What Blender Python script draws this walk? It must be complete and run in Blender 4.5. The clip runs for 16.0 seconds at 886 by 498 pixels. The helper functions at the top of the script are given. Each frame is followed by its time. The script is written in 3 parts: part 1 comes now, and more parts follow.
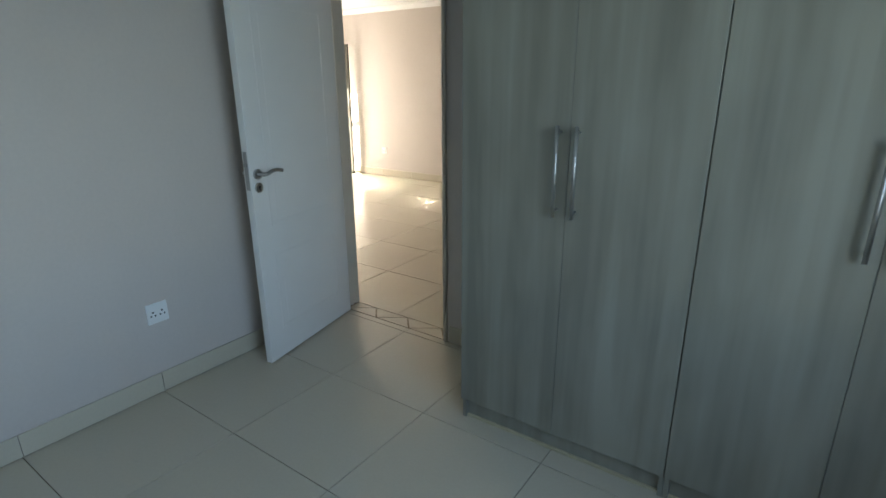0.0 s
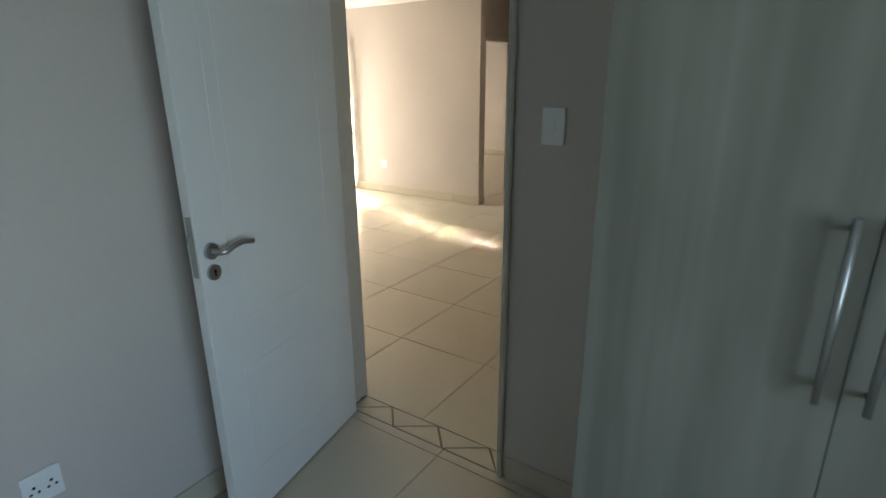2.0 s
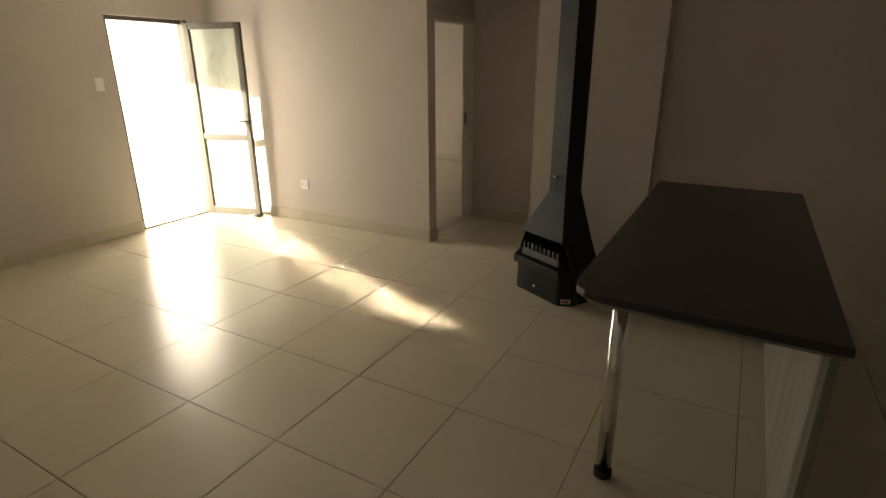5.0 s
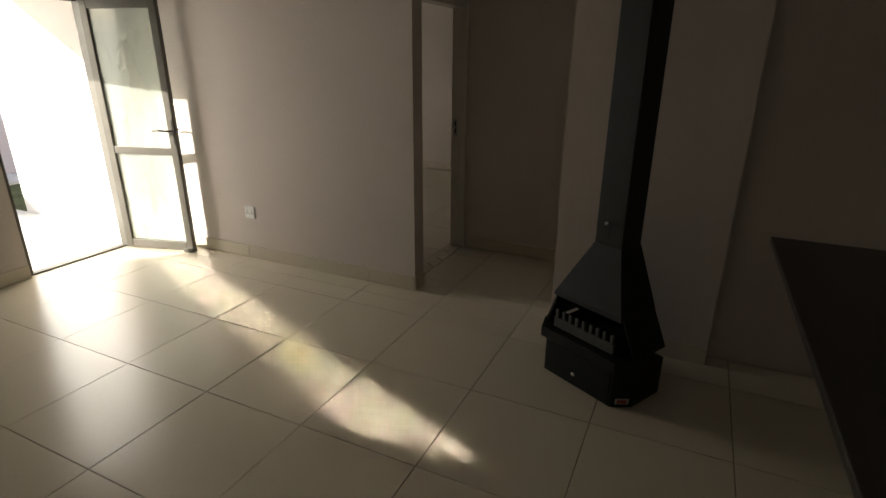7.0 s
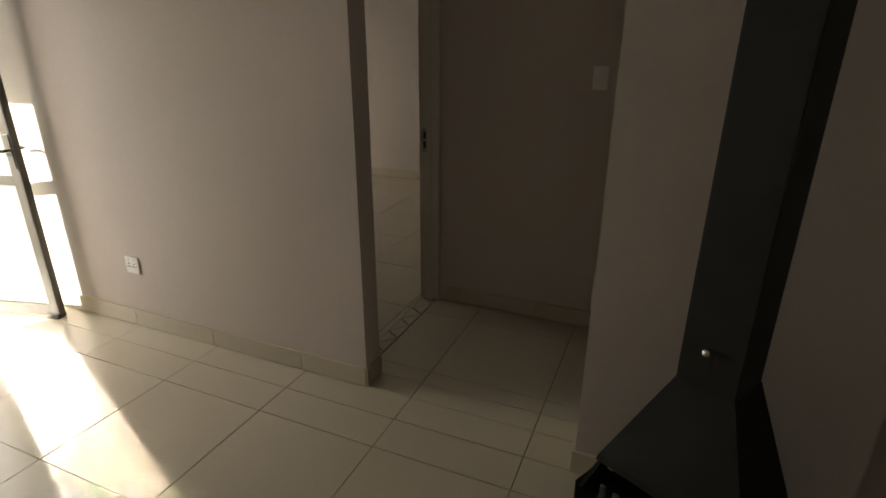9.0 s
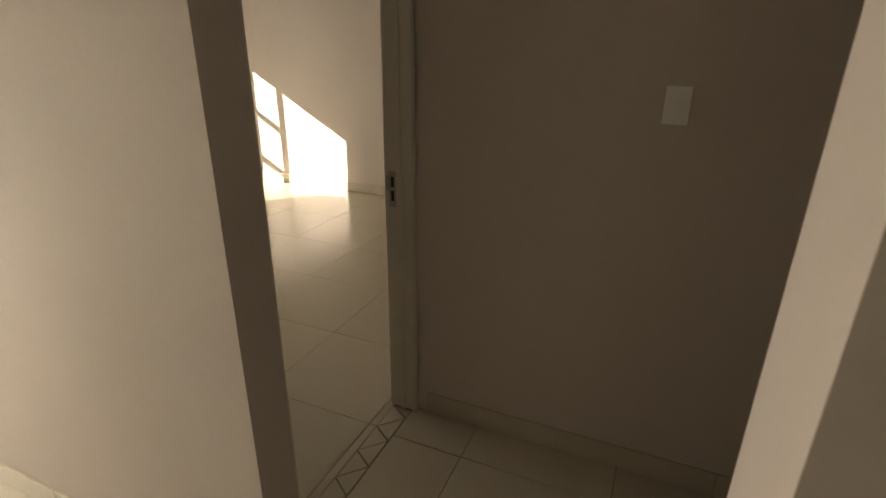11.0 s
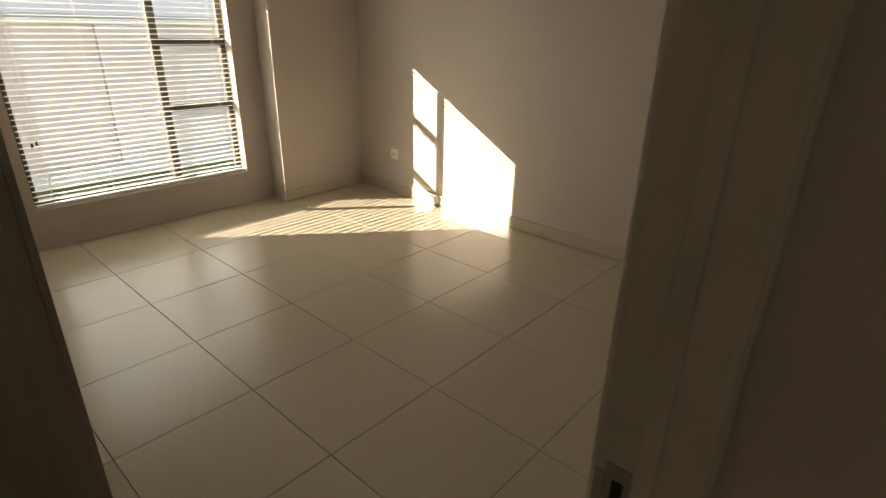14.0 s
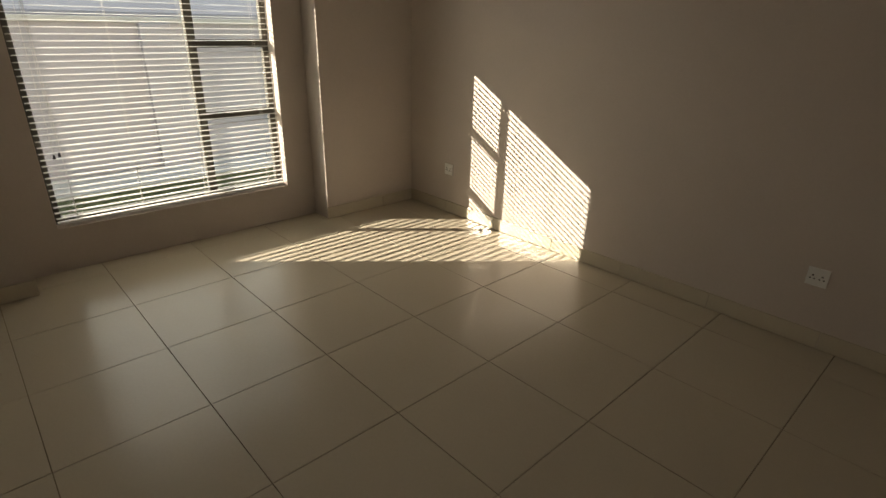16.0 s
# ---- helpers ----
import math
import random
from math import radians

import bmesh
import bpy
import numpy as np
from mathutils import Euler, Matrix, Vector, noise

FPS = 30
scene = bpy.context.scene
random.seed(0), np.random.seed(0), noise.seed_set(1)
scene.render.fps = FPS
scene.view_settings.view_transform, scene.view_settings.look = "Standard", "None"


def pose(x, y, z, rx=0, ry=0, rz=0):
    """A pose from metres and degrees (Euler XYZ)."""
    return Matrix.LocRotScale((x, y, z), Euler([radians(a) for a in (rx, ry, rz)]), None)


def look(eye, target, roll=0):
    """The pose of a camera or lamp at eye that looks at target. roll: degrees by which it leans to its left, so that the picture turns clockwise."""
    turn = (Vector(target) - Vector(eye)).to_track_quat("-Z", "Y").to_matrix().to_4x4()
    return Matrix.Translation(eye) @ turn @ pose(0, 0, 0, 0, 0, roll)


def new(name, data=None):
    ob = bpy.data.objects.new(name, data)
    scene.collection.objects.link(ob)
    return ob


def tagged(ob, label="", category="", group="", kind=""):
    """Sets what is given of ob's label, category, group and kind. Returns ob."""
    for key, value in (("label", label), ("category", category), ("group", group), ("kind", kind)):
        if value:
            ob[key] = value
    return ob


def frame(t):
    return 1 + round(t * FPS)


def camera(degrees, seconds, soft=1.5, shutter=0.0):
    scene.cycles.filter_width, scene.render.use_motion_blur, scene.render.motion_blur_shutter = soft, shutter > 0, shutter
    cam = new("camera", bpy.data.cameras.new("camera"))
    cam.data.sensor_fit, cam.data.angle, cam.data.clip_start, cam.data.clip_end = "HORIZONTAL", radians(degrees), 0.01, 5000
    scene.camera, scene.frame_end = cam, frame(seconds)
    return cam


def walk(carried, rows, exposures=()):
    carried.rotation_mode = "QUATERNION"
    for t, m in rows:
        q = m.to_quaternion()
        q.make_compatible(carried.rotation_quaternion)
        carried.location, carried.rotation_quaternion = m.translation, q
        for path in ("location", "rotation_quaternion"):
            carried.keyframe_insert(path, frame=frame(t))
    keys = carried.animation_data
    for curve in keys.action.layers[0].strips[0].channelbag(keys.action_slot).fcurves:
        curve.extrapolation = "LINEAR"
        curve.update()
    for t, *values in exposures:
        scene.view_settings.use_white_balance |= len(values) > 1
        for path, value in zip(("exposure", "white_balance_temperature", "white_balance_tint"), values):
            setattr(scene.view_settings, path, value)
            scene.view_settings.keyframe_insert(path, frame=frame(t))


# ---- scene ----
cam = camera(79.8, 16.0, shutter=0.25)

PATH = [
    (0, (2.721, -3.047, 1.495), (1.618, -1.496, 0.88), -0.4),
    (0.5, (2.527, -2.924, 1.51), (1.43, -1.369, 0.895), -0.3),
    (1, (2.321, -2.697, 1.526), (1.228, -1.139, 0.912), -0.3),
    (1.5, (2.117, -2.506, 1.531), (1.033, -0.943, 0.914), -0.3),
    (2, (1.898, -2.308, 1.542), (0.823, -0.738, 0.926), -0.4),
    (2.5, (1.703, -2.053, 1.554), (0.656, -0.465, 0.938), -0.3),
    (3, (1.539, -1.817, 1.544), (0.498, -0.222, 0.932), -0.6),
    (3.5, (1.355, -1.594, 1.56), (0.339, 0.017, 0.95), 0.0),
    (4, (1.184, -1.328, 1.525), (0.233, 0.327, 0.919), 0.1),
    (4.2, (1.166, -1.204, 1.583), (0.219, 0.444, 0.961), -0.0),
    (6.3, (0.538, -0.08, 1.583), (-0.316, 1.597, 0.906), 0.1),
    (6.5, (0.455, 0.016, 1.586), (-0.384, 1.699, 0.905), 0.2),
    (7, (0.253, 0.248, 1.598), (-0.55, 1.95, 0.92), 0.4),
    (7.5, (0.108, 0.558, 1.587), (-0.667, 2.272, 0.909), 0.4),
    (8, (-0.023, 0.861, 1.572), (-0.775, 2.581, 0.88), 0.5),
    (8.5, (-0.162, 1.16, 1.587), (-0.9, 2.882, 0.887), 0.4),
    (9, (-0.232, 1.461, 1.563), (-0.961, 3.186, 0.859), 0.3),
    (9.5, (-0.269, 1.786, 1.57), (-0.99, 3.51, 0.858), 0.4),
    (10, (-0.377, 2.074, 1.579), (-1.074, 3.799, 0.846), 0.6),
    (10.2, (-0.424, 2.172, 1.588), (-1.118, 3.897, 0.857), 0.6),
    (12.3, (-0.902, 3.263, 1.63), (-1.755, 4.898, 0.854), 0.9),
    (12.5, (-0.956, 3.361, 1.622), (-1.831, 4.982, 0.842), 0.9),
    (13, (-1.09, 3.602, 1.652), (-2.113, 5.129, 0.864), 0.9),
    (13.5, (-1.226, 3.781, 1.615), (-2.399, 5.196, 0.827), 0.8),
    (14, (-1.435, 3.89, 1.598), (-2.662, 5.265, 0.821), 1.1),
    (14.5, (-1.562, 3.985, 1.619), (-2.811, 5.33, 0.825), 1.0),
    (15, (-1.681, 4.12, 1.642), (-2.955, 5.441, 0.848), 1.0),
    (15.5, (-1.792, 4.218, 1.613), (-3.104, 5.504, 0.822), 1.2),
    (16, (-1.943, 4.256, 1.611), (-3.282, 5.518, 0.827), 1.4),
]
EXPO = [(0, 3.6, 6800, 10), (2, 3.5, 7050, 10), (3, 3.4, 7800, 10), (3.5, 3.3, 8000, 10), (4.2, 3.05, 8200, 10), (6.3, 1.9, 6700, 10), (7, 1.6, 6700, 10),
        (8, 1.3, 6700, 10), (8.5, 1.55, 6700, 10), (9, 1.85, 6800, 10), (9.5, 2.25, 7000, 10), (10.2, 2.65, 7500, 10), (12.3, 2.8, 7700, 10), (13, 2.65, 7800, 10), (13.5, 2.4, 7800, 10),
        (14.5, 1.95, 7600, 10), (16, 1.5, 7500, 10)]
walk(cam, [(t, look(eye, target, roll)) for t, eye, target, roll in PATH], EXPO)

# ---------------------------------------------------------------- light
SUN = Vector((1.0, 1.2, -0.575)).normalized()          # the way the sunlight travels
world = bpy.data.worlds.new("world")
scene.world = world
world.use_nodes = True
wn = world.node_tree.nodes
sky = wn.new("ShaderNodeTexSky")
sky.sky_type, sky.sun_disc = "NISHITA", False
sky.sun_elevation = math.asin(-SUN.z)
sky.sun_rotation = math.atan2(-SUN.x, -SUN.y)
wn["Background"].inputs["Strength"].default_value = 0.085
world.node_tree.links.new(sky.outputs[0], wn["Background"].inputs[0])

lamp = bpy.data.lights.new("sun", "SUN")
lamp.energy, lamp.angle, lamp.color = 5.0, radians(0.32), (1.0, 0.945, 0.86)
sun = new("sun", lamp)
sun.matrix_world = look((-20, -24.7, 11.2), Vector((-20, -24.7, 11.2)) + SUN)


def opening_light(name, eye, target, w, h, watts, color, spread=180.0):
    data = bpy.data.lights.new(name, "AREA")
    data.shape, data.size, data.size_y = "RECTANGLE", w, h
    data.energy, data.color, data.spread = watts, color, radians(spread)
    ob = new(name, data)
    ob.matrix_world = look(eye, target)
    return ob


# the sky's light in the window of the first bedroom (behind the start), the blinds' window and the glass door
opening_light("sky_bedroom", (3.64, -2.65, 1.45), (0, -2.65, 1.1), 1.3, 1.15, 1.65, (0.42, 0.67, 1.0), 140.0)
opening_light("sky_blinds", (-6.35, 5.47, 1.1), (0, 5.44, 1.0), 1.6, 1.6, 5.6, (1.0, 0.96, 0.92))
opening_light("sky_glass_door", (-4.40, 2.66, 1.05), (0, 2.75, 0.6), 0.75, 1.9, 6.6, (1.0, 0.96, 0.88))

# added lamps imitating sunlight the open glass door's panes reflect onto the floor
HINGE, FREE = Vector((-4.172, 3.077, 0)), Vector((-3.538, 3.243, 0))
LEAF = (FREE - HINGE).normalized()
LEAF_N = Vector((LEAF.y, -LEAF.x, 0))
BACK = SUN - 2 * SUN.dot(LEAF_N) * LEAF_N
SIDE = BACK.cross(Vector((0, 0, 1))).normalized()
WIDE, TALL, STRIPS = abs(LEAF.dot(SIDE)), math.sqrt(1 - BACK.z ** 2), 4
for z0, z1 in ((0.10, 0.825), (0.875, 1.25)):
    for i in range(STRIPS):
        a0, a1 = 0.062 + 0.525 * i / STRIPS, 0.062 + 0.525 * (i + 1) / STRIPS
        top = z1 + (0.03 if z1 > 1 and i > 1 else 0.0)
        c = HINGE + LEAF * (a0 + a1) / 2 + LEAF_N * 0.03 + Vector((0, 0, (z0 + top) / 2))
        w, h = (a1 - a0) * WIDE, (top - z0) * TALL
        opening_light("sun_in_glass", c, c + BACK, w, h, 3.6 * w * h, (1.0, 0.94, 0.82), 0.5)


# ---------------------------------------------------------------- materials
def material(name, color, rough=0.5, metal=0.0, spots=0.0, scale=6.0, fine=0.0, fine_scale=120.0, bump=0.0, bump_scale=200.0,
             piece=0.0, spec=0.5, coat=0.0, rough_var=0.0):
    """A principled material with stains (scale), grain (fine_scale), relief and a shade that differs from piece to piece."""
    m = bpy.data.materials.new(name)
    m.use_nodes = True
    t, n = m.node_tree, m.node_tree.nodes
    p = n["Principled BSDF"]
    p.inputs["Roughness"].default_value, p.inputs["Metallic"].default_value = rough, metal
    p.inputs["Specular IOR Level"].default_value = spec
    p.inputs["Coat Weight"].default_value = coat
    geo = n.new("ShaderNodeNewGeometry")
    value = None

    def noise_of(s, detail, amount):
        tex = n.new("ShaderNodeTexNoise")
        tex.inputs["Scale"].default_value, tex.inputs["Detail"].default_value = s, detail
        t.links.new(geo.outputs["Position"], tex.inputs["Vector"])
        r = n.new("ShaderNodeMapRange")
        r.inputs["From Min"].default_value, r.inputs["From Max"].default_value = 0.3, 0.7
        r.inputs["To Min"].default_value, r.inputs["To Max"].default_value = 1 - amount, 1 + amount * 0.5
        t.links.new(tex.outputs["Fac"], r.inputs["Value"])
        return r.outputs[0]

    for s, d, amount in ((scale, 4.0, spots), (fine_scale, 2.0, fine)):
        if amount:
            v = noise_of(s, d, amount)
            if value is None:
                value = v
            else:
                mul = n.new("ShaderNodeMath")
                mul.operation = "MULTIPLY"
                t.links.new(value, mul.inputs[0]), t.links.new(v, mul.inputs[1])
                value = mul.outputs[0]
    if piece:
        info = n.new("ShaderNodeObjectInfo")
        r = n.new("ShaderNodeMapRange")
        r.inputs["To Min"].default_value, r.inputs["To Max"].default_value = 1 - piece, 1 + piece
        t.links.new(info.outputs["Random"], r.inputs["Value"])
        if value is None:
            value = r.outputs[0]
        else:
            mul = n.new("ShaderNodeMath")
            mul.operation = "MULTIPLY"
            t.links.new(value, mul.inputs[0]), t.links.new(r.outputs[0], mul.inputs[1])
            value = mul.outputs[0]
    if value is None:
        p.inputs["Base Color"].default_value = (*color, 1)
    else:
        mix = n.new("ShaderNodeVectorMath")
        mix.operation = "SCALE"
        mix.inputs[0].default_value = color
        t.links.new(value, mix.inputs["Scale"])
        t.links.new(mix.outputs[0], p.inputs["Base Color"])
    if rough_var:
        tex = n.new("ShaderNodeTexNoise")
        tex.inputs["Scale"].default_value, tex.inputs["Detail"].default_value = 3.0, 5.0
        t.links.new(geo.outputs["Position"], tex.inputs["Vector"])
        r = n.new("ShaderNodeMapRange")
        r.inputs["To Min"].default_value, r.inputs["To Max"].default_value = rough - rough_var, rough + rough_var
        t.links.new(tex.outputs["Fac"], r.inputs["Value"])
        t.links.new(r.outputs[0], p.inputs["Roughness"])
    if bump:
        tex = n.new("ShaderNodeTexNoise")
        tex.inputs["Scale"].default_value, tex.inputs["Detail"].default_value = bump_scale, 3.0
        t.links.new(geo.outputs["Position"], tex.inputs["Vector"])
        b = n.new("ShaderNodeBump")
        b.inputs["Strength"].default_value, b.inputs["Distance"].default_value = bump, 0.002
        t.links.new(tex.outputs["Fac"], b.inputs["Height"])
        t.links.new(b.outputs[0], p.inputs["Normal"])
    return m


def wood_laminate(name, dark, light):
    """Grey-beige laminate with an upright, streaky grain and cross bands."""
    m = material(name, light, 0.45, bump=0.05, bump_scale=300)
    t, n = m.node_tree, m.node_tree.nodes
    p = n["Principled BSDF"]
    geo = n.new("ShaderNodeNewGeometry")
    layers = []
    for sx, sz, detail in ((7.0, 0.45, 3.0), (30.0, 0.8, 2.0), (11.0, 2.6, 2.0)):
        mp = n.new("ShaderNodeMapping")
        mp.inputs["Scale"].default_value = (sx, sx, sz)
        tex = n.new("ShaderNodeTexNoise")
        tex.inputs["Scale"].default_value, tex.inputs["Detail"].default_value = 1.0, detail
        tex.inputs["Distortion"].default_value = 0.3
        t.links.new(geo.outputs["Position"], mp.inputs["Vector"])
        t.links.new(mp.outputs[0], tex.inputs["Vector"])
        layers.append(tex.outputs["Fac"])
    a = n.new("ShaderNodeMath"); a.operation = "MULTIPLY_ADD"; a.inputs[1].default_value = 0.28
    t.links.new(layers[1], a.inputs[0]); t.links.new(layers[0], a.inputs[2])
    b = n.new("ShaderNodeMath"); b.operation = "MULTIPLY_ADD"; b.inputs[1].default_value = 0.42
    t.links.new(layers[2], b.inputs[0]); t.links.new(a.outputs[0], b.inputs[2])
    ramp = n.new("ShaderNodeValToRGB")
    ramp.color_ramp.elements[0].position, ramp.color_ramp.elements[1].position = 0.62, 1.0
    ramp.color_ramp.elements[0].color, ramp.color_ramp.elements[1].color = (*dark, 1), (*light, 1)
    t.links.new(b.outputs[0], ramp.inputs[0])
    t.links.new(ramp.outputs[0], p.inputs["Base Color"])
    return m


WALL = material("painted_plaster", (0.58, 0.515, 0.465), 0.75, spots=0.05, scale=1.3, fine=0.02, fine_scale=60, bump=0.12, bump_scale=90)
OUTER = material("outside_plaster", (0.80, 0.78, 0.74), 0.85, spots=0.08, scale=0.8, bump=0.3, bump_scale=60)
CEIL = material("ceiling_paint", (0.80, 0.79, 0.76), 0.8, spots=0.03, scale=1.0)
TILE = material("porcelain_tile", (0.55, 0.495, 0.39), 0.24, spots=0.015, scale=1.5, fine=0.02, fine_scale=70, piece=0.02, rough_var=0.02)
GROUT = material("grout", (0.24, 0.185, 0.12), 0.9, spots=0.3, scale=3.0)
WHITE = material("white_enamel", (0.78, 0.77, 0.74), 0.35, spots=0.03, scale=2.0, bump=0.05, bump_scale=40)
FRAME_PAINT = material("cream_enamel", (0.66, 0.62, 0.54), 0.4, spots=0.05, scale=5.0)
PLASTIC = material("white_plastic", (0.80, 0.80, 0.78), 0.3)
DARK = material("dark_slot", (0.02, 0.02, 0.02), 0.6)
STEEL = material("brushed_steel", (0.46, 0.455, 0.44), 0.4, 1.0, spots=0.06, scale=60)
CHROME = material("chrome", (0.75, 0.75, 0.74), 0.12, 1.0)
LAMINATE = wood_laminate("grey_wood_laminate", (0.20, 0.19, 0.155), (0.30, 0.29, 0.24))
EDGE = material("laminate_edge", (0.50, 0.44, 0.30), 0.5, spots=0.1, scale=20)
BRONZE = material("bronze_aluminium", (0.085, 0.078, 0.062), 0.42, 0.35, spots=0.1, scale=12)
IRON = material("black_stove_paint", (0.009, 0.011, 0.010), 0.5, spec=0.3, spots=0.25, scale=9, bump=0.15, bump_scale=160)
STEEL_DULL = material("dull_cast_iron", (0.085, 0.09, 0.085), 0.5, 0.3, spots=0.2, scale=30)
SOOT = material("soot", (0.012, 0.011, 0.010), 0.9)
GRANITE = material("dark_worktop", (0.030, 0.024, 0.022), 0.32, spots=0.3, scale=40, fine=0.4, fine_scale=260)
SLAT = material("white_slat", (0.80, 0.79, 0.76), 0.22)
CORD = material("blind_cord", (0.75, 0.72, 0.66), 0.8)
RUBBER = material("black_rubber", (0.02, 0.02, 0.02), 0.7)
RED = material("red_badge", (0.35, 0.03, 0.02), 0.4)
PAVING = material("concrete_paving", (0.76, 0.75, 0.72), 0.9, spots=0.2, scale=2.0, bump=0.3, bump_scale=50)
LAWN = material("lawn", (0.13, 0.15, 0.06), 0.95, spots=0.4, scale=3.0, fine=0.4, fine_scale=30, bump=0.6, bump_scale=40)
NEIGHBOUR = material("boundary_plaster", (0.62, 0.58, 0.62), 0.9, spots=0.1, scale=0.7, bump=0.2, bump_scale=50)
SHEET = material("pale_roof_sheet", (0.42, 0.41, 0.46), 0.6, spots=0.12, scale=1.5, bump=0.2, bump_scale=30)
ROOF = material("roof_sheet", (0.30, 0.27, 0.24), 0.7, spots=0.2, scale=2.0)

GLASS = bpy.data.materials.new("window_glass")
GLASS.use_nodes = True
gt, gn = GLASS.node_tree, GLASS.node_tree.nodes
gn.remove(gn["Principled BSDF"])
clear, gloss, facing, mixer = (gn.new(k) for k in ("ShaderNodeBsdfTransparent", "ShaderNodeBsdfGlossy", "ShaderNodeLayerWeight", "ShaderNodeMixShader"))
power, scaled = gn.new("ShaderNodeMath"), gn.new("ShaderNodeMath")
clear.inputs[0].default_value = (0.93, 0.96, 0.94, 1)
gloss.inputs["Roughness"].default_value = 0.02
facing.inputs["Blend"].default_value = 0.5
power.operation, scaled.operation = "POWER", "MULTIPLY_ADD"
power.inputs[1].default_value, scaled.inputs[1].default_value, scaled.inputs[2].default_value = 5.0, 0.9, 0.045
gt.links.new(facing.outputs["Facing"], power.inputs[0])
gt.links.new(power.outputs[0], scaled.inputs[0])
gt.links.new(scaled.outputs[0], mixer.inputs[0])
gt.links.new(clear.outputs[0], mixer.inputs[1])
gt.links.new(gloss.outputs[0], mixer.inputs[2])
gt.links.new(mixer.outputs[0], gn["Material Output"].inputs[0])

# the same glass under a film of dust, which catches the sun
DUSTY = GLASS.copy()
DUSTY.name = "dusty_glass"
dt, dn = DUSTY.node_tree, DUSTY.node_tree.nodes
film, through_film, both, cover, smear, patchy = (dn.new(k) for k in ("ShaderNodeBsdfDiffuse", "ShaderNodeBsdfTranslucent", "ShaderNodeMixShader", "ShaderNodeMixShader",
                                                                     "ShaderNodeTexNoise", "ShaderNodeMapRange"))
film.inputs[0].default_value = through_film.inputs[0].default_value = (0.80, 0.86, 0.80, 1)
smear.inputs["Scale"].default_value = 2.5
patchy.inputs["To Min"].default_value, patchy.inputs["To Max"].default_value = 0.22, 0.34
dt.links.new(smear.outputs[0], patchy.inputs[0])
dt.links.new(patchy.outputs[0], cover.inputs[0])
dt.links.new(film.outputs[0], both.inputs[1])
dt.links.new(through_film.outputs[0], both.inputs[2])
dt.links.new(dn["Mix Shader"].outputs[0], cover.inputs[1])
dt.links.new(both.outputs[0], cover.inputs[2])
dt.links.new(cover.outputs[0], dn["Material Output"].inputs[0])


# ---------------------------------------------------------------- building helpers
def add_box(bm, x0, x1, y0, y1, z0, z1, bevel=0.0, m=None):
    made = bmesh.ops.create_cube(bm, size=1.0)["verts"]
    for v in made:
        v.co = Vector((x0 + (v.co.x + 0.5) * (x1 - x0), y0 + (v.co.y + 0.5) * (y1 - y0), z0 + (v.co.z + 0.5) * (z1 - z0)))
    if bevel:
        edges = list({e for v in made for e in v.link_edges})
        r = bmesh.ops.bevel(bm, geom=edges, offset=bevel, segments=2, affect="EDGES", profile=0.5)
        made = r["verts"] if m is None else list({v for f in r["faces"] for v in f.verts})
    if m is not None:
        bmesh.ops.transform(bm, matrix=m, verts=made)
    return bm


def box(x0, x1, y0, y1, z0, z1, bevel=0.0):
    return add_box(bmesh.new(), x0, x1, y0, y1, z0, z1, bevel)


def rod(points, r, sides=12):
    """A round bar along points, with mitred bends and capped ends."""
    bm = bmesh.new()
    pts = [Vector(p) for p in points]
    rings = []
    for i, p in enumerate(pts):
        d = (pts[min(i + 1, len(pts) - 1)] - pts[max(i - 1, 0)]).normalized()
        side = d.cross(Vector((0, 0, 1)))
        side = side.normalized() if side.length > 1e-3 else Vector((1, 0, 0))
        up = side.cross(d)
        rings.append([bm.verts.new(p + r * (math.cos(2 * math.pi * k / sides) * side + math.sin(2 * math.pi * k / sides) * up)) for k in range(sides)])
    for a, b in zip(rings, rings[1:]):
        for k in range(sides):
            bm.faces.new((a[k], a[(k + 1) % sides], b[(k + 1) % sides], b[k]))
    bm.faces.new(rings[0]), bm.faces.new(rings[-1])
    bmesh.ops.recalc_face_normals(bm, faces=bm.faces)
    for f in bm.faces:
        f.smooth = len(f.verts) == 4
    return bm


def disc(c, axis, r, t, r2=None, sides=24):
    """A round plate at c with its axis, tapering to r2."""
    bm = bmesh.new()
    bmesh.ops.create_cone(bm, cap_ends=True, segments=sides, radius1=r, radius2=r if r2 is None else r2, depth=t)
    turn = Vector(axis).to_track_quat("Z", "Y").to_matrix().to_4x4()
    bmesh.ops.transform(bm, matrix=Matrix.Translation(c) @ turn, verts=bm.verts)
    return bm


def prism(outline, z0, z1, bevel=0.0):
    """An upright body over a floor outline."""
    bm = bmesh.new()
    low = [bm.verts.new((x, y, z0)) for x, y in outline]
    high = [bm.verts.new((x, y, z1)) for x, y in outline]
    k = len(outline)
    bm.faces.new(low), bm.faces.new(high)
    for i in range(k):
        bm.faces.new((low[i], low[(i + 1) % k], high[(i + 1) % k], high[i]))
    bmesh.ops.recalc_face_normals(bm, faces=bm.faces)
    if bevel:
        bmesh.ops.bevel(bm, geom=bm.edges[:], offset=bevel, segments=2, affect="EDGES", profile=0.5)
    return bm


def loft(sections):
    """A shell through rings of equal count, capped."""
    bm = bmesh.new()
    rings = [[bm.verts.new(p) for p in s] for s in sections]
    k = len(rings[0])
    for a, b in zip(rings, rings[1:]):
        for i in range(k):
            bm.faces.new((a[i], a[(i + 1) % k], b[(i + 1) % k], b[i]))
    bm.faces.new(rings[0]), bm.faces.new(rings[-1])
    bmesh.ops.recalc_face_normals(bm, faces=bm.faces)
    return bm


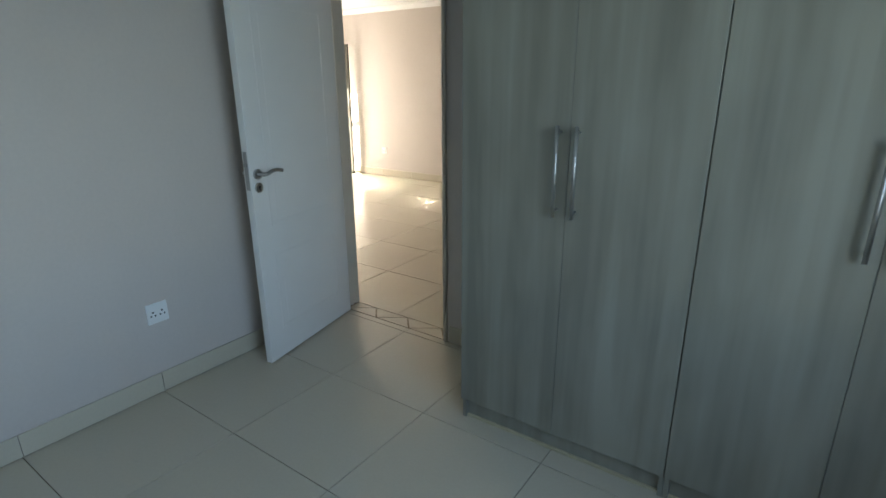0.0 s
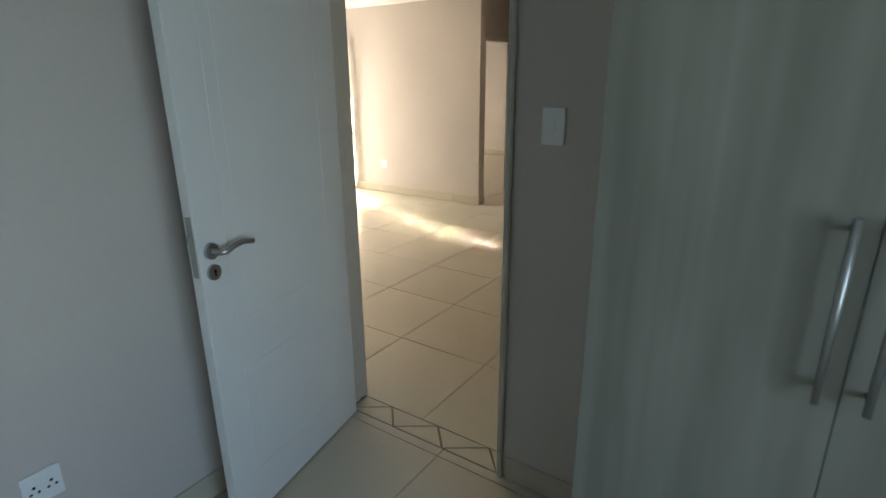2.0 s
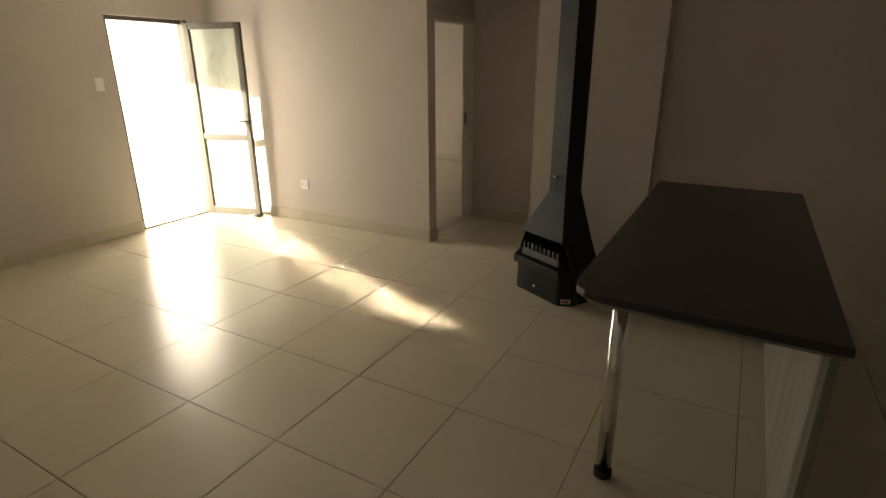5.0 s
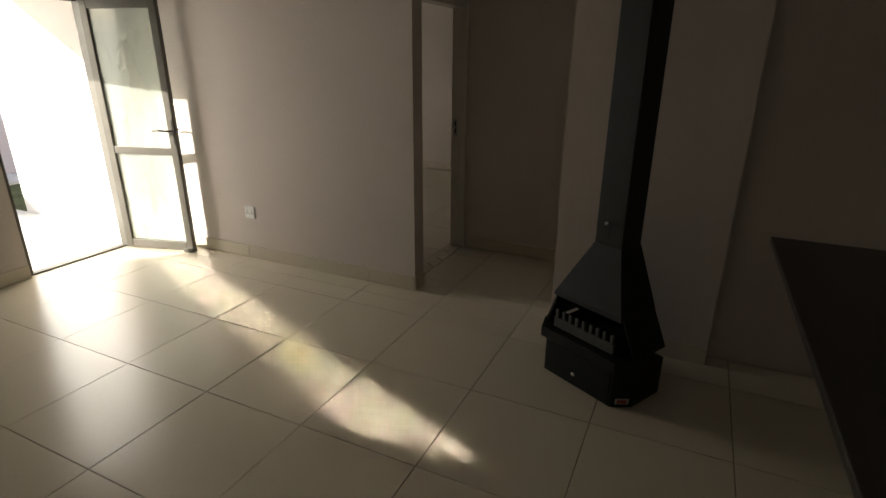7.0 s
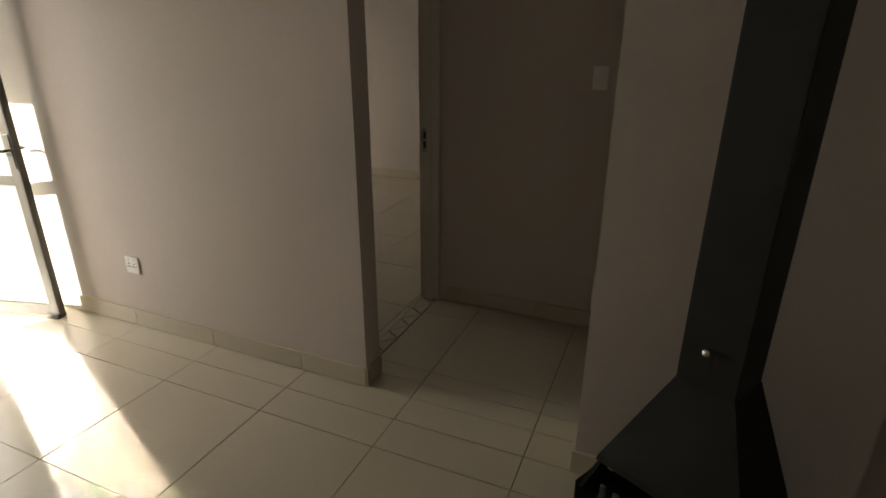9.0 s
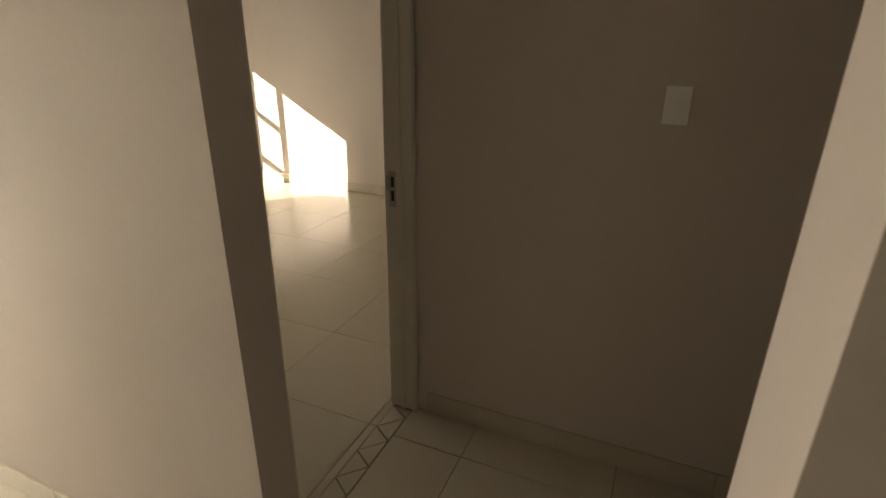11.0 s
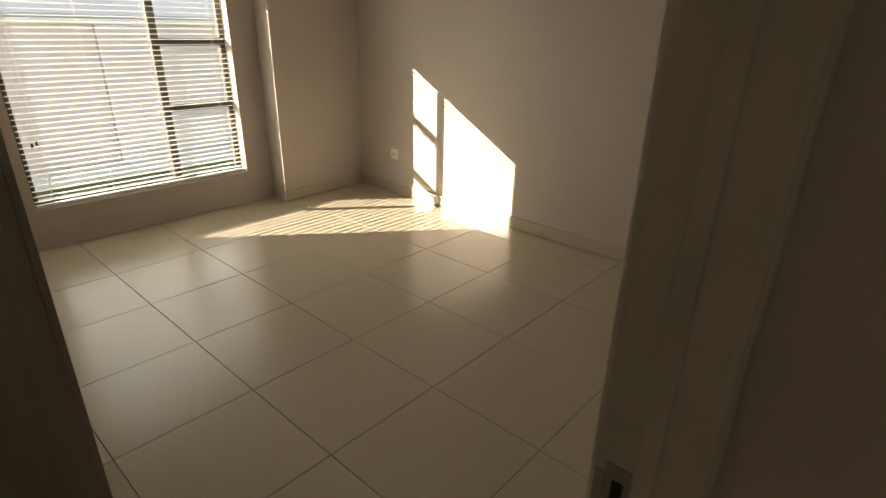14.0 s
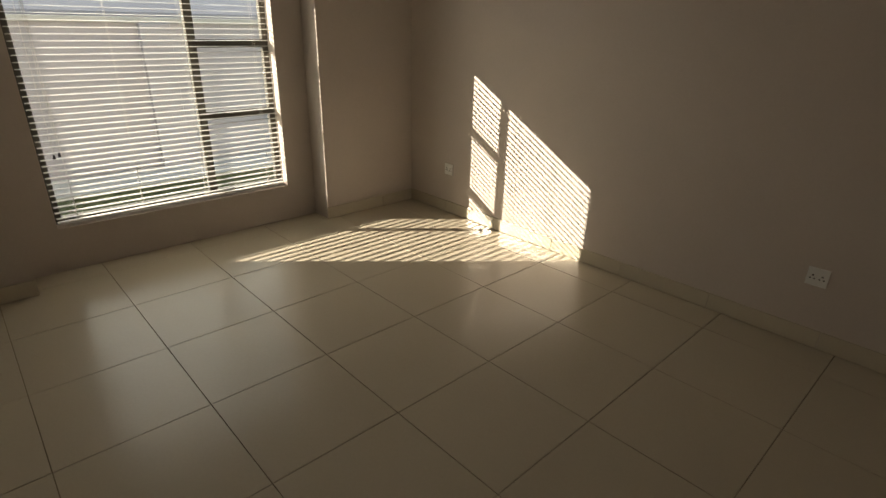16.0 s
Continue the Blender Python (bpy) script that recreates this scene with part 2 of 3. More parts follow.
def mesh_of(name, bm, mat):
    me = bpy.data.meshes.new(name)
    bm.to_mesh(me)
    bm.free()
    me.materials.append(mat)
    return me


def part(name, bm, mat, parent=None, label=""):
    ob = new(name, mesh_of(name, bm, mat))
    if parent is not None:
        ob.parent = parent
    return tagged(ob, label)


def thing(name, m, label, category, group=""):
    ob = new(name)
    ob.matrix_world = m
    ob.empty_display_size = 0.1
    return tagged(ob, label, category, group)


def structure(name, bm, mat, label, category):
    return tagged(part(name, bm, mat), label, category, kind="structure")


# ---------------------------------------------------------------- walls, floors, ceilings
H = 2.50
WX = -4.17           # inner face of the living room's west wall
NY = 3.36            # living face of the wall between living room and second bedroom


def wall(name, boxes, label, mat=WALL):
    bm = bmesh.new()
    for b in boxes:
        add_box(bm, *b)
    return structure(name, bm, mat, label, "wall")


YA, YL = -0.72, -0.597       # bedroom face and living room face of the wall between them
DA = (0.224, 1.093, 2.03)     # door opening of the first bedroom: x from, x to, height
DB = (3.55, 4.405, 1.985)    # door opening of the second bedroom: y from, y to, height
GD = (2.275, 3.115, 2.03)     # glass door opening: y from, y to, height
wall("wall_bedroom_door", [(-4.17, DA[0], YA, YL, 0, H), (DA[1], 3.6, YA, YL, 0, H), (DA[0], DA[1], YA, YL, DA[2], H)],
     "beige painted plaster wall with a doorway between bedroom and living room")
wall("wall_bedroom_west", [(0.10, 0.215, -4.7, YA - 0.001, 0, H)], "beige painted plaster wall of the bedroom")
wall("wall_bedroom_east", [(3.6, 3.72, -4.86, -3.3, 0, H), (3.6, 3.72, -2.0, 4.52, 0, H), (3.6, 3.72, -3.3, -2.0, 0, 0.87), (3.6, 3.72, -3.3, -2.0, 2.05, H)], "beige painted plaster outer wall with a window opening")
wall("wall_bedroom_south", [(0.10, 3.6, -4.86, -4.7, 0, H)],
     "beige painted plaster wall of the bedroom")
wall("wall_living_west", [(WX - 0.16, WX, YA, GD[0], 0, H), (WX - 0.16, WX, GD[1], NY, 0, H), (WX - 0.16, WX, GD[0], GD[1], GD[2], H)],
     "beige painted plaster wall with an opening for the glass door")
wall("wall_living_north", [(-6.22, -1.437, NY, 3.49, 0, H)], "beige painted plaster wall ending at the passage corner")
wall("wall_chimney", [(-0.40, 0.48, 3.19, 3.49, 0, H), (0.48, 3.6, 3.30, 3.49, 0, H)], "beige painted plaster wall behind the fireplace")
wall("wall_passage_end", [(-1.518, 3.6, 4.412, 4.52, 0, H)], "beige painted plaster end wall of the passage")
wall("wall_bedroom_two_east", [(-1.61, -1.518, 3.49, DB[0], 0, H), (-1.61, -1.518, DB[1], 7.605, 0, H), (-1.61, -1.518, DB[0], DB[1], DB[2], H)],
     "beige painted plaster wall with the second bedroom's doorway")
wall("wall_bedroom_two_north", [(-6.22, -1.50, 7.485, 7.605, 0, H)], "beige painted plaster wall with sunlight on it")
WIN = (4.63, 6.285, 0.298, 1.952)
wall("wall_window_bay", [(-6.22, -6.06, 3.49, WIN[0], 0, H), (-6.22, -6.06, WIN[1], 7.485, 0, H),
                         (-6.22, -6.06, WIN[0], WIN[1], 0, WIN[2]), (-6.22, -6.06, WIN[0], WIN[1], WIN[3], H)],
     "beige painted plaster wall with the window opening")
wall("wall_nib_north", [(-6.06, -5.84, 6.535, 7.485, 0, H)], "beige painted plaster pier beside the window")
wall("wall_nib_south", [(-6.06, -5.77, 3.49, 4.425, 0, H)], "beige painted plaster pier beside the window")
bm = bmesh.new()
for b in ((-4.33, 3.72, -4.86, 3.49), (-6.22, -4.331, 3.36, 7.605), (-4.33, -1.5, 3.491, 7.605), (-1.499, 3.72, 3.491, 4.52)):
    add_box(bm, *b, H, H + 0.12)
structure("ceiling", bm, CEIL, "white painted ceiling", "ceiling")


def cornice(name, x0, y0, x1, y1, nx, ny):
    """A coved strip along the top of a wall; n points into the room."""
    bm = bmesh.new()
    prof = [(0.0, H - 0.075), (0.012, H - 0.075), (0.022, H - 0.05), (0.045, H - 0.022), (0.075, H - 0.012), (0.075, H - 0.001), (0.0, H - 0.001)]
    rings = [[bm.verts.new((x + nx * (d + 0.001), y + ny * (d + 0.001), z)) for d, z in prof] for x, y in ((x0, y0), (x1, y1))]
    for i in range(len(prof)):
        j = (i + 1) % len(prof)
        bm.faces.new((rings[0][i], rings[0][j], rings[1][j], rings[1][i]))
    bm.faces.new(rings[0]), bm.faces.new(rings[1])
    bmesh.ops.recalc_face_normals(bm, faces=bm.faces)
    structure(name, bm, CEIL, "white coved cornice along the ceiling", "cornice")


cornice("trim_cornice_north", WX, NY, -1.437, NY, 0, -1)
cornice("trim_cornice_west", WX, YL, WX, NY, 1, 0)
cornice("trim_cornice_passage", -1.518, 4.412, 3.6, 4.412, 0, -1)
cornice("trim_cornice_chimney", -0.40, 3.19, 0.48, 3.19, 0, -1)
cornice("trim_cornice_bedroom", 0.215, -4.7, 0.215, YA, 1, 0)
cornice("trim_cornice_bedroom_two", -5.84, 7.485, -1.61, 7.485, 0, -1)


# ---------------------------------------------------------------- doors
def door_frame(name, m, width, height, depth, label):
    """A pressed frame lining an opening; x across, y through the wall from 0 to depth."""
    f = thing(name, m, label, "door frame")
    f["kind"] = "structure"
    for x0, x1, nm in ((-0.028, 0.020, "jamb"), (width - 0.020, width + 0.003, "jamb")):
        bm = bmesh.new()
        add_box(bm, max(x0, -0.0), min(x1, width), -0.006, depth + 0.006, 0, height, 0.003)
        for y0, y1 in ((-0.016, -0.002), (depth + 0.002, depth + 0.016)):
            add_box(bm, x0, x1, y0, y1, 0, height + 0.035, 0.004)
        for k, off in enumerate((0.007, 0.016)):
            xb = x0 + off if x0 < 0 else x1 - off
            for y0, y1 in ((-0.0195, -0.0145), (depth + 0.0145, depth + 0.0195)):
                add_box(bm, xb - 0.003, xb + 0.003, y0, y1, 0, height + 0.01, 0.0015)
        inner = (0.019, 0.026) if x0 < 0 else (width - 0.026, width - 0.019)
        add_box(bm, *inner, depth * 0.36, depth * 0.62, 0, height - 0.02, 0.002)
        part(nm, bm, FRAME_PAINT, f)
    bm = bmesh.new()
    add_box(bm, 0.020, width - 0.020, -0.006, depth + 0.006, height - 0.022, height, 0.003)
    for y0, y1 in ((-0.016, -0.002), (depth + 0.002, depth + 0.016)):
        add_box(bm, 0.022, width - 0.022, y0, y1, height - 0.022, height + 0.035, 0.004)
    part("head", bm, FRAME_PAINT, f)
    return f


fa = door_frame("door_frame", pose(DA[0], YA, 0), DA[1] - DA[0], DA[2], YL - YA, "cream painted steel door frame around the bedroom doorway")
strike = part("strike_plate", box(DA[1] - DA[0] - 0.026, DA[1] - DA[0] - 0.0215, 0.004, 0.026, 0.97, 1.10, 0.001), STEEL, fa, "brushed steel strike plate")
fb = door_frame("door_frame", pose(-1.518, DB[0], 0, 0, 0, 90), DB[1] - DB[0], DB[2], 0.092, "cream painted steel door frame around the second doorway")
wB = DB[1] - DB[0]
bm = box(wB - 0.0225, wB - 0.0195, 0.054, 0.090, 0.98, 1.125, 0.001)
add_box(bm, wB - 0.0235, wB - 0.0195, 0.0905, 0.103, 1.048, 1.108, 0.0015)
part("strike_plate", bm, STEEL, fb, "brushed steel strike plate with dark slots")
for z in (1.005, 1.062):
    part("slot", box(wB - 0.0232, wB - 0.0222, 0.066, 0.080, z, z + 0.042), DARK, fb.children[-1])


def bedroom_door(m, width, height):
    """A moulded white leaf hinged at x=0, with lever handle on the side towards -y."""
    d = thing("bedroom_door", m, "white moulded panel door standing open beside the wall", "door")
    bm = box(0.0, width, 0.0, 0.038, 0.008, height, 0.002)
    part("leaf", bm, WHITE, d)
    for side, y0, y1 in ((0, -0.0018, 0.001), (1, 0.037, 0.0398)):
        for z0, z1 in ((0.17, 0.60), (0.76, height - 0.16)):
            bm = bmesh.new()
            for a, b in ((0.0, 1.0),):
                x0, x1 = 0.115, width - 0.115
                w = 0.018
                add_box(bm, x0, x0 + w, y0, y1, z0, z1, 0.0009)
                add_box(bm, x1 - w, x1, y0, y1, z0, z1, 0.0009)
                add_box(bm, x0 + w, x1 - w, y0, y1, z0, z0 + w, 0.0009)
                add_box(bm, x0 + w, x1 - w, y0, y1, z1 - w, z1, 0.0009)
                add_box(bm, x0 + 0.05, x1 - 0.05, y0 + 0.0008 if side == 0 else y0, y1 if side == 0 else y1 - 0.0008, z0 + 0.05, z1 - 0.05, 0.001)
            part("moulding", bm, WHITE, d)
    hx, hz = width - 0.046, 1.045
    for y, s in ((0.0, -1), (0.038, 1)):
        rose = part("rose", disc((hx, y + s * 0.005, hz), (0, 1, 0), 0.026, 0.012), STEEL, d, "round brushed steel rose")
        lever = [(hx, y, hz), (hx, y + s * 0.045, hz), (hx - 0.015, y + s * 0.052, hz + 0.001), (hx - 0.05, y + s * 0.055, hz + 0.012),
                 (hx - 0.085, y + s * 0.055, hz + 0.014), (hx - 0.125, y + s * 0.055, hz + 0.004)]
        part("lever", rod(lever, 0.009, 12), STEEL, d, "curved brushed steel lever")
        key = part("escutcheon", disc((hx, y + s * 0.004, hz - 0.068), (0, 1, 0), 0.025, 0.010), STEEL, d, "round steel keyhole plate")
        bm = disc((hx, y + s * 0.0095, hz - 0.064), (0, 1, 0), 0.0055, 0.003)
        add_box(bm, hx - 0.003, hx + 0.003, y + s * 0.0095 - 0.0015, y + s * 0.0095 + 0.0015, hz - 0.080, hz - 0.064)
        part("keyhole", bm, DARK, key)
    part("lock_plate", box(width - 0.001, width + 0.002, 0.008, 0.030, 0.97, 1.16, 0.0008), STEEL, d, "steel lock face plate")
    part("latch", box(width, width + 0.011, 0.012, 0.026, 1.085, 1.105, 0.002), STEEL, d)
    for z in (0.22, 1.0, 1.8):
        part("hinge", rod([(-0.006, 0.0, z), (-0.006, 0.0, z + 0.1)], 0.006, 8), STEEL, d)
    return d


bedroom_door(pose(0.267, -0.737, 0, 0, 0, -78.6), 0.775, 2.005)


# ---------------------------------------------------------------- glass door
def glass_door():
    ang = math.degrees(math.atan2(LEAF.y, LEAF.x))
    d = thing("glass_door", pose(HINGE.x, HINGE.y, 0, 0, 0, ang), "bronze aluminium glass door with two panes, standing open", "door")
    w, h, t = (FREE - HINGE).length, 2.0, 0.042
    part("hinge_stile", box(0, 0.062, -t / 2, t / 2, 0.012, h, 0.003), BRONZE, d)
    part("lock_stile", box(w - 0.062, w, -t / 2, t / 2, 0.012, h, 0.003), BRONZE, d)
    part("top_rail", box(0.063, w - 0.063, -t / 2 + 0.001, t / 2 - 0.001, h - 0.062, h, 0.003), BRONZE, d)
    part("middle_rail", box(0.063, w - 0.063, -t / 2 + 0.001, t / 2 - 0.001, 0.835, 0.895, 0.003), BRONZE, d)
    part("bottom_rail", box(0.063, w - 0.063, -t / 2 + 0.001, t / 2 - 0.001, 0.012, 0.085, 0.003), BRONZE, d)
    for z0, z1 in ((0.086, 0.834), (0.896, h - 0.063)):
        g = part("pane", box(0.064, w - 0.064, -0.003, 0.003, z0, z1), DUSTY, d, "dusty clear glass pane")
        g.visible_shadow = False
    for s in (-1, 1):
        part("handle_plate", box(w - 0.047, w - 0.015, s * t / 2 - 0.004, s * t / 2 + 0.004, 0.93, 1.12, 0.002), BRONZE, d)
        hz = 1.035
        part("lever", rod([(w - 0.03, s * t / 2, hz), (w - 0.03, s * (t / 2 + 0.045), hz), (w - 0.06, s * (t / 2 + 0.055), hz + 0.003),
                           (w - 0.11, s * (t / 2 + 0.055), hz + 0.008), (w - 0.16, s * (t / 2 + 0.055), hz)], 0.008, 10), BRONZE, d, "curved bronze lever handle")
    part("door_stop", box(w - 0.085, w + 0.004, -t / 2 - 0.022, t / 2, 0.0, 0.034, 0.004), BRONZE, d)
    f = thing("glass_door_frame", pose(WX - 0.10, GD[0], 0), "bronze aluminium frame in the outer doorway", "door frame")
    f["kind"] = "structure"
    W = GD[1] - GD[0]
    part("jamb", box(0, 0.06, 0.0, 0.04, 0, GD[2], 0.002), BRONZE, f)
    part("jamb", box(0, 0.10, W - 0.04, W, 0, GD[2], 0.002), BRONZE, f)
    part("head", box(0, 0.06, 0.041, W - 0.041, GD[2] - 0.04, GD[2], 0.002), BRONZE, f)
    part("sill", box(0, 0.06, 0.041, W - 0.041, 0.0, 0.012, 0.002), BRONZE, f)


glass_door()


# ---------------------------------------------------------------- cupboards
def bar_handle(parent, x, y, z0, z1, s):
    h = part("handle", rod([(x, y + s * 0.034, z0), (x, y + s * 0.034, z1)], 0.0065, 12), STEEL, parent, "brushed steel bar handle")
    for z in (z0 + 0.022, z1 - 0.022):
        part("standoff", rod([(x, y, z), (x, y + s * 0.034, z)], 0.005, 8), STEEL, h)


def cupboard(m, width, depth, doors, top, handles, label, hz=1.055):
    """A built-in unit, front towards local -y; x from 0."""
    c = thing("wardrobe", m, label, "wardrobe")
    part("side_panel", box(0, 0.018, 0.0, depth, 0.0, top, 0.001), LAMINATE, c)
    part("side_panel", box(width - 0.018, width, 0.0, depth, 0.0, top, 0.001), LAMINATE, c)
    part("plinth", box(0.018, width - 0.018, 0.022, 0.04, 0.0, 0.098, 0.001), LAMINATE, c)
    part("plinth_bead", box(0.018, width - 0.018, 0.010, 0.0215, 0.0, 0.012, 0.002), EDGE, c, "thin pale bead along the floor")
    part("back_panel", box(0.018, width - 0.018, depth - 0.01, depth, 0.1, top), LAMINATE, c)
    part("top_panel", box(0.018, width - 0.018, 0.0, depth - 0.01, top - 0.018, top), LAMINATE, c)
    w = (width) / doors
    for i in range(doors):
        x0, x1 = i * w + (0.0015 if i == 0 else 0.0008), (i + 1) * w - (0.0015 if i == doors - 1 else 0.0008)
        d = part("door", box(x0, x1, -0.019, -0.001, 0.102, top - 0.004, 0.0015), LAMINATE, c)
        if handles[i]:
            bar_handle(d, x0 + 0.034 if handles[i] < 0 else x1 - 0.034, -0.019, hz, hz + 0.318, -1)
    return c


cupboard(pose(1.570, -1.278, 0), 0.885, 0.556, 2, 2.40, (1, -1), "tall grey wood-laminate built-in wardrobe with two doors", 1.02)
cupboard(pose(2.4565, -1.278, 0), 0.885, 0.556, 2, 2.40, (1, -1), "tall grey wood-laminate built-in wardrobe with two doors", 1.02)
cupboard(pose(-2.785, 4.07, 0, 0, 0, 180), 0.905, 0.57, 2, 2.40, (1, -1), "tall grey wood-laminate built-in wardrobe in shade", 0.65)


# ---------------------------------------------------------------- fireplace
def knob(x, y, z):
    """A ball knob on a short neck, standing out towards -y."""
    bm = rod([(x, y, z), (x, y - 0.014, z)], 0.005, 10)
    bmesh.ops.create_uvsphere(bm, u_segments=14, v_segments=9, radius=0.0115, matrix=Matrix.Translation((x, y - 0.021, z)))
    for face in bm.faces:
        face.smooth = True
    return bm


def fireplace():
    f = thing("fireplace", pose(-0.125, 2.662, 0, 0, 0, -28.0), "black steel freestanding fireplace with square flue in the corner", "fireplace")
    base = [(-0.215, 0.0), (0.215, 0.0), (0.28, 0.085), (0.28, 0.31), (-0.28, 0.31), (-0.28, 0.085)]
    part("base", prism(base, 0.0, 0.205, 0.004), IRON, f)
    tray = [(-0.232, -0.028), (0.232, -0.028), (0.302, 0.075), (0.302, 0.20), (-0.302, 0.20), (-0.302, 0.075)]
    t = part("hearth_tray", prism(tray, 0.206, 0.262, 0.004), IRON, f)
    part("ash_drawer", box(-0.20, 0.20, -0.0035, 0.002, 0.025, 0.185, 0.0015), IRON, f)
    part("drawer_knob", knob(0.0, -0.003, 0.085), CHROME, f, "round chrome knob")
    b = part("badge", box(0.262 - 0.035, 0.262 + 0.035, -0.003, 0.003, 0.02, 0.055, 0.002), CHROME, f, "small silver badge with a red field")
    b.location = Vector((0.2475, 0.0425, 0)) - (Matrix.Rotation(radians(52.6), 3, "Z") @ Vector((0.262, 0.003, 0)))
    b.rotation_euler = (0, 0, radians(52.6))
    part("badge_field", box(0.262 - 0.024, 0.262 + 0.024, -0.0045, -0.002, 0.028, 0.047), RED, b)
    # firebox: back and two leaning sides, open to the front
    part("back_plate", loft([[(-0.266, 0.295, 0.262), (0.266, 0.295, 0.262), (0.266, 0.31, 0.262), (-0.266, 0.31, 0.262)], [(-0.18, 0.275, 0.47), (0.18, 0.275, 0.47), (0.18, 0.29, 0.47), (-0.18, 0.29, 0.47)]]), SOOT, f)
    for s in (-1, 1):
        bm = loft([[(s * 0.28, 0.06, 0.262), (s * 0.28, 0.31, 0.262), (s * 0.268, 0.31, 0.262), (s * 0.268, 0.06, 0.262)],
                   [(s * 0.195, 0.045, 0.47), (s * 0.195, 0.29, 0.47), (s * 0.183, 0.29, 0.47), (s * 0.183, 0.045, 0.47)]])
        part("side_plate", bm, IRON, f)
    hood = loft([[(-0.205, 0.015, 0.448), (0.205, 0.015, 0.448), (0.205, 0.295, 0.448), (-0.205, 0.295, 0.448)],
                 [(-0.20, 0.02, 0.468), (0.20, 0.02, 0.468), (0.20, 0.29, 0.468), (-0.20, 0.29, 0.468)],
                 [(-0.0785, 0.14, 0.745), (0.0785, 0.14, 0.745), (0.0785, 0.297, 0.745), (-0.0785, 0.297, 0.745)]])
    part("hood", hood, IRON, f)
    part("flue", box(-0.0775, 0.0775, 0.141, 0.296, 0.744, H - 0.002, 0.003), IRON, f, "square black flue rising to the ceiling")
    part("damper_slot", box(-0.012, 0.004, 0.1395, 0.142, 0.79, 0.85, 0.0005), SOOT, f, "dark damper slot")
    part("damper_knob", knob(-0.004, 0.141, 0.86), CHROME, f, "round chrome damper knob")
    g = part("fire_basket", box(-0.185, 0.185, 0.012, 0.026, 0.272, 0.325, 0.003), STEEL_DULL, f)
    for i in range(9):
        x = -0.17 + 0.34 * i / 8
        part("bar", box(x - 0.009, x + 0.009, 0.013, 0.025, 0.3255, 0.372, 0.004), STEEL_DULL, g)
    part("basket_floor", box(-0.20, 0.20, 0.035, 0.30, 0.285, 0.297, 0.002), IRON, g)
    for s in (-1, 1):
        part("foot", box(s * 0.17 - 0.01, s * 0.17 + 0.01, 0.05, 0.26, 0.2625, 0.285), IRON, g)



fireplace()


# ---------------------------------------------------------------- kitchen counter
def counter():
    c = thing("breakfast_counter", pose(0, 0, 0), "dark worktop counter carried by a round chrome leg", "counter")
    out = [(0.598, 0.93), (0.611, 0.88), (0.646, 0.845), (0.70, 0.825), (1.35, 0.80), (1.35, 2.76), (0.598, 2.76)]
    part("worktop", prism(out, 0.872, 0.90, 0.004), GRANITE, c, "dark speckled worktop")
    inset = [(0.614, 0.94), (0.628, 0.896), (0.658, 0.862), (0.706, 0.842), (1.34, 0.818), (1.34, 2.744), (0.614, 2.744)]
    part("underside", prism(inset, 0.856, 0.8715), LAMINATE, c)
    leg = part("leg", rod([(0.725, 1.10, 0.03), (0.725, 1.10, 0.846)], 0.03, 24), CHROME, c, "round chrome tube leg")
    part("foot", disc((0.725, 1.10, 0.015), (0, 0, 1), 0.036, 0.03), RUBBER, leg, "black adjustable foot")
    part("flange", disc((0.725, 1.10, 0.851), (0, 0, 1), 0.045, 0.010), CHROME, leg)
    part("support_panel", box(1.31, 1.334, 0.85, 2.73, 0.0, 0.855, 0.002), LAMINATE, c)


counter()


# ---------------------------------------------------------------- sockets and switches
def socket(m, label):
    """A square wall socket, its face towards local -y."""
    s = thing("wall_socket", m, label, "socket", "wall sockets")
    part("plate", box(-0.051, 0.051, -0.009, 0.0, -0.051, 0.051, 0.003), PLASTIC, s)
    for cx in (-0.022, 0.022):
        bm = disc((cx, -0.0092, 0.008), (0, 1, 0), 0.0048, 0.002, sides=10)
        for dx in (-0.010, 0.010):
            bmesh.ops.create_cone(bm, cap_ends=True, segments=10, radius1=0.0044, radius2=0.0044, depth=0.002,
                                  matrix=Matrix.Translation((cx + dx, -0.0092, -0.010)) @ Matrix.Rotation(radians(90), 4, "X"))
        part("pin_holes", bm, DARK, s)
    for cx in (-0.022, 0.022):
        part("rocker", box(cx - 0.006, cx + 0.006, -0.012, -0.009, 0.024, 0.040, 0.001), PLASTIC, s)
    return s


def switch(m, label):
    s = thing("light_switch", m, label, "switch", "light switches")
    part("plate", box(-0.038, 0.038, -0.009, 0.0, -0.058, 0.058, 0.003), PLASTIC, s)
    part("rocker", box(-0.010, 0.010, -0.013, -0.009, -0.014, 0.014, 0.0015), PLASTIC, s)
    return s


socket(pose(0.215, -1.931, 0.418, 0, 0, 90), "square white plastic double socket on the bedroom wall")
socket(pose(-2.965, NY, 0.40, 0, 0, 0), "square white plastic double socket on the living room wall")
socket(pose(-5.312, 7.485, 0.405, 0, 0, 0), "square white plastic double socket near the window corner")
socket(pose(-2.435, 7.485, 0.405, 0, 0, 0), "square white plastic double socket on the sunlit wall")
switch(pose(1.233, YA, 1.395, 0, 0, 0), "white plastic light switch beside the bedroom door")
switch(pose(-0.603, 4.412, 1.43, 0, 0, 0), "white plastic light switch on the passage wall")
switch(pose(WX, 2.12, 1.43, 0, 0, 90), "white plastic light switch beside the glass door")


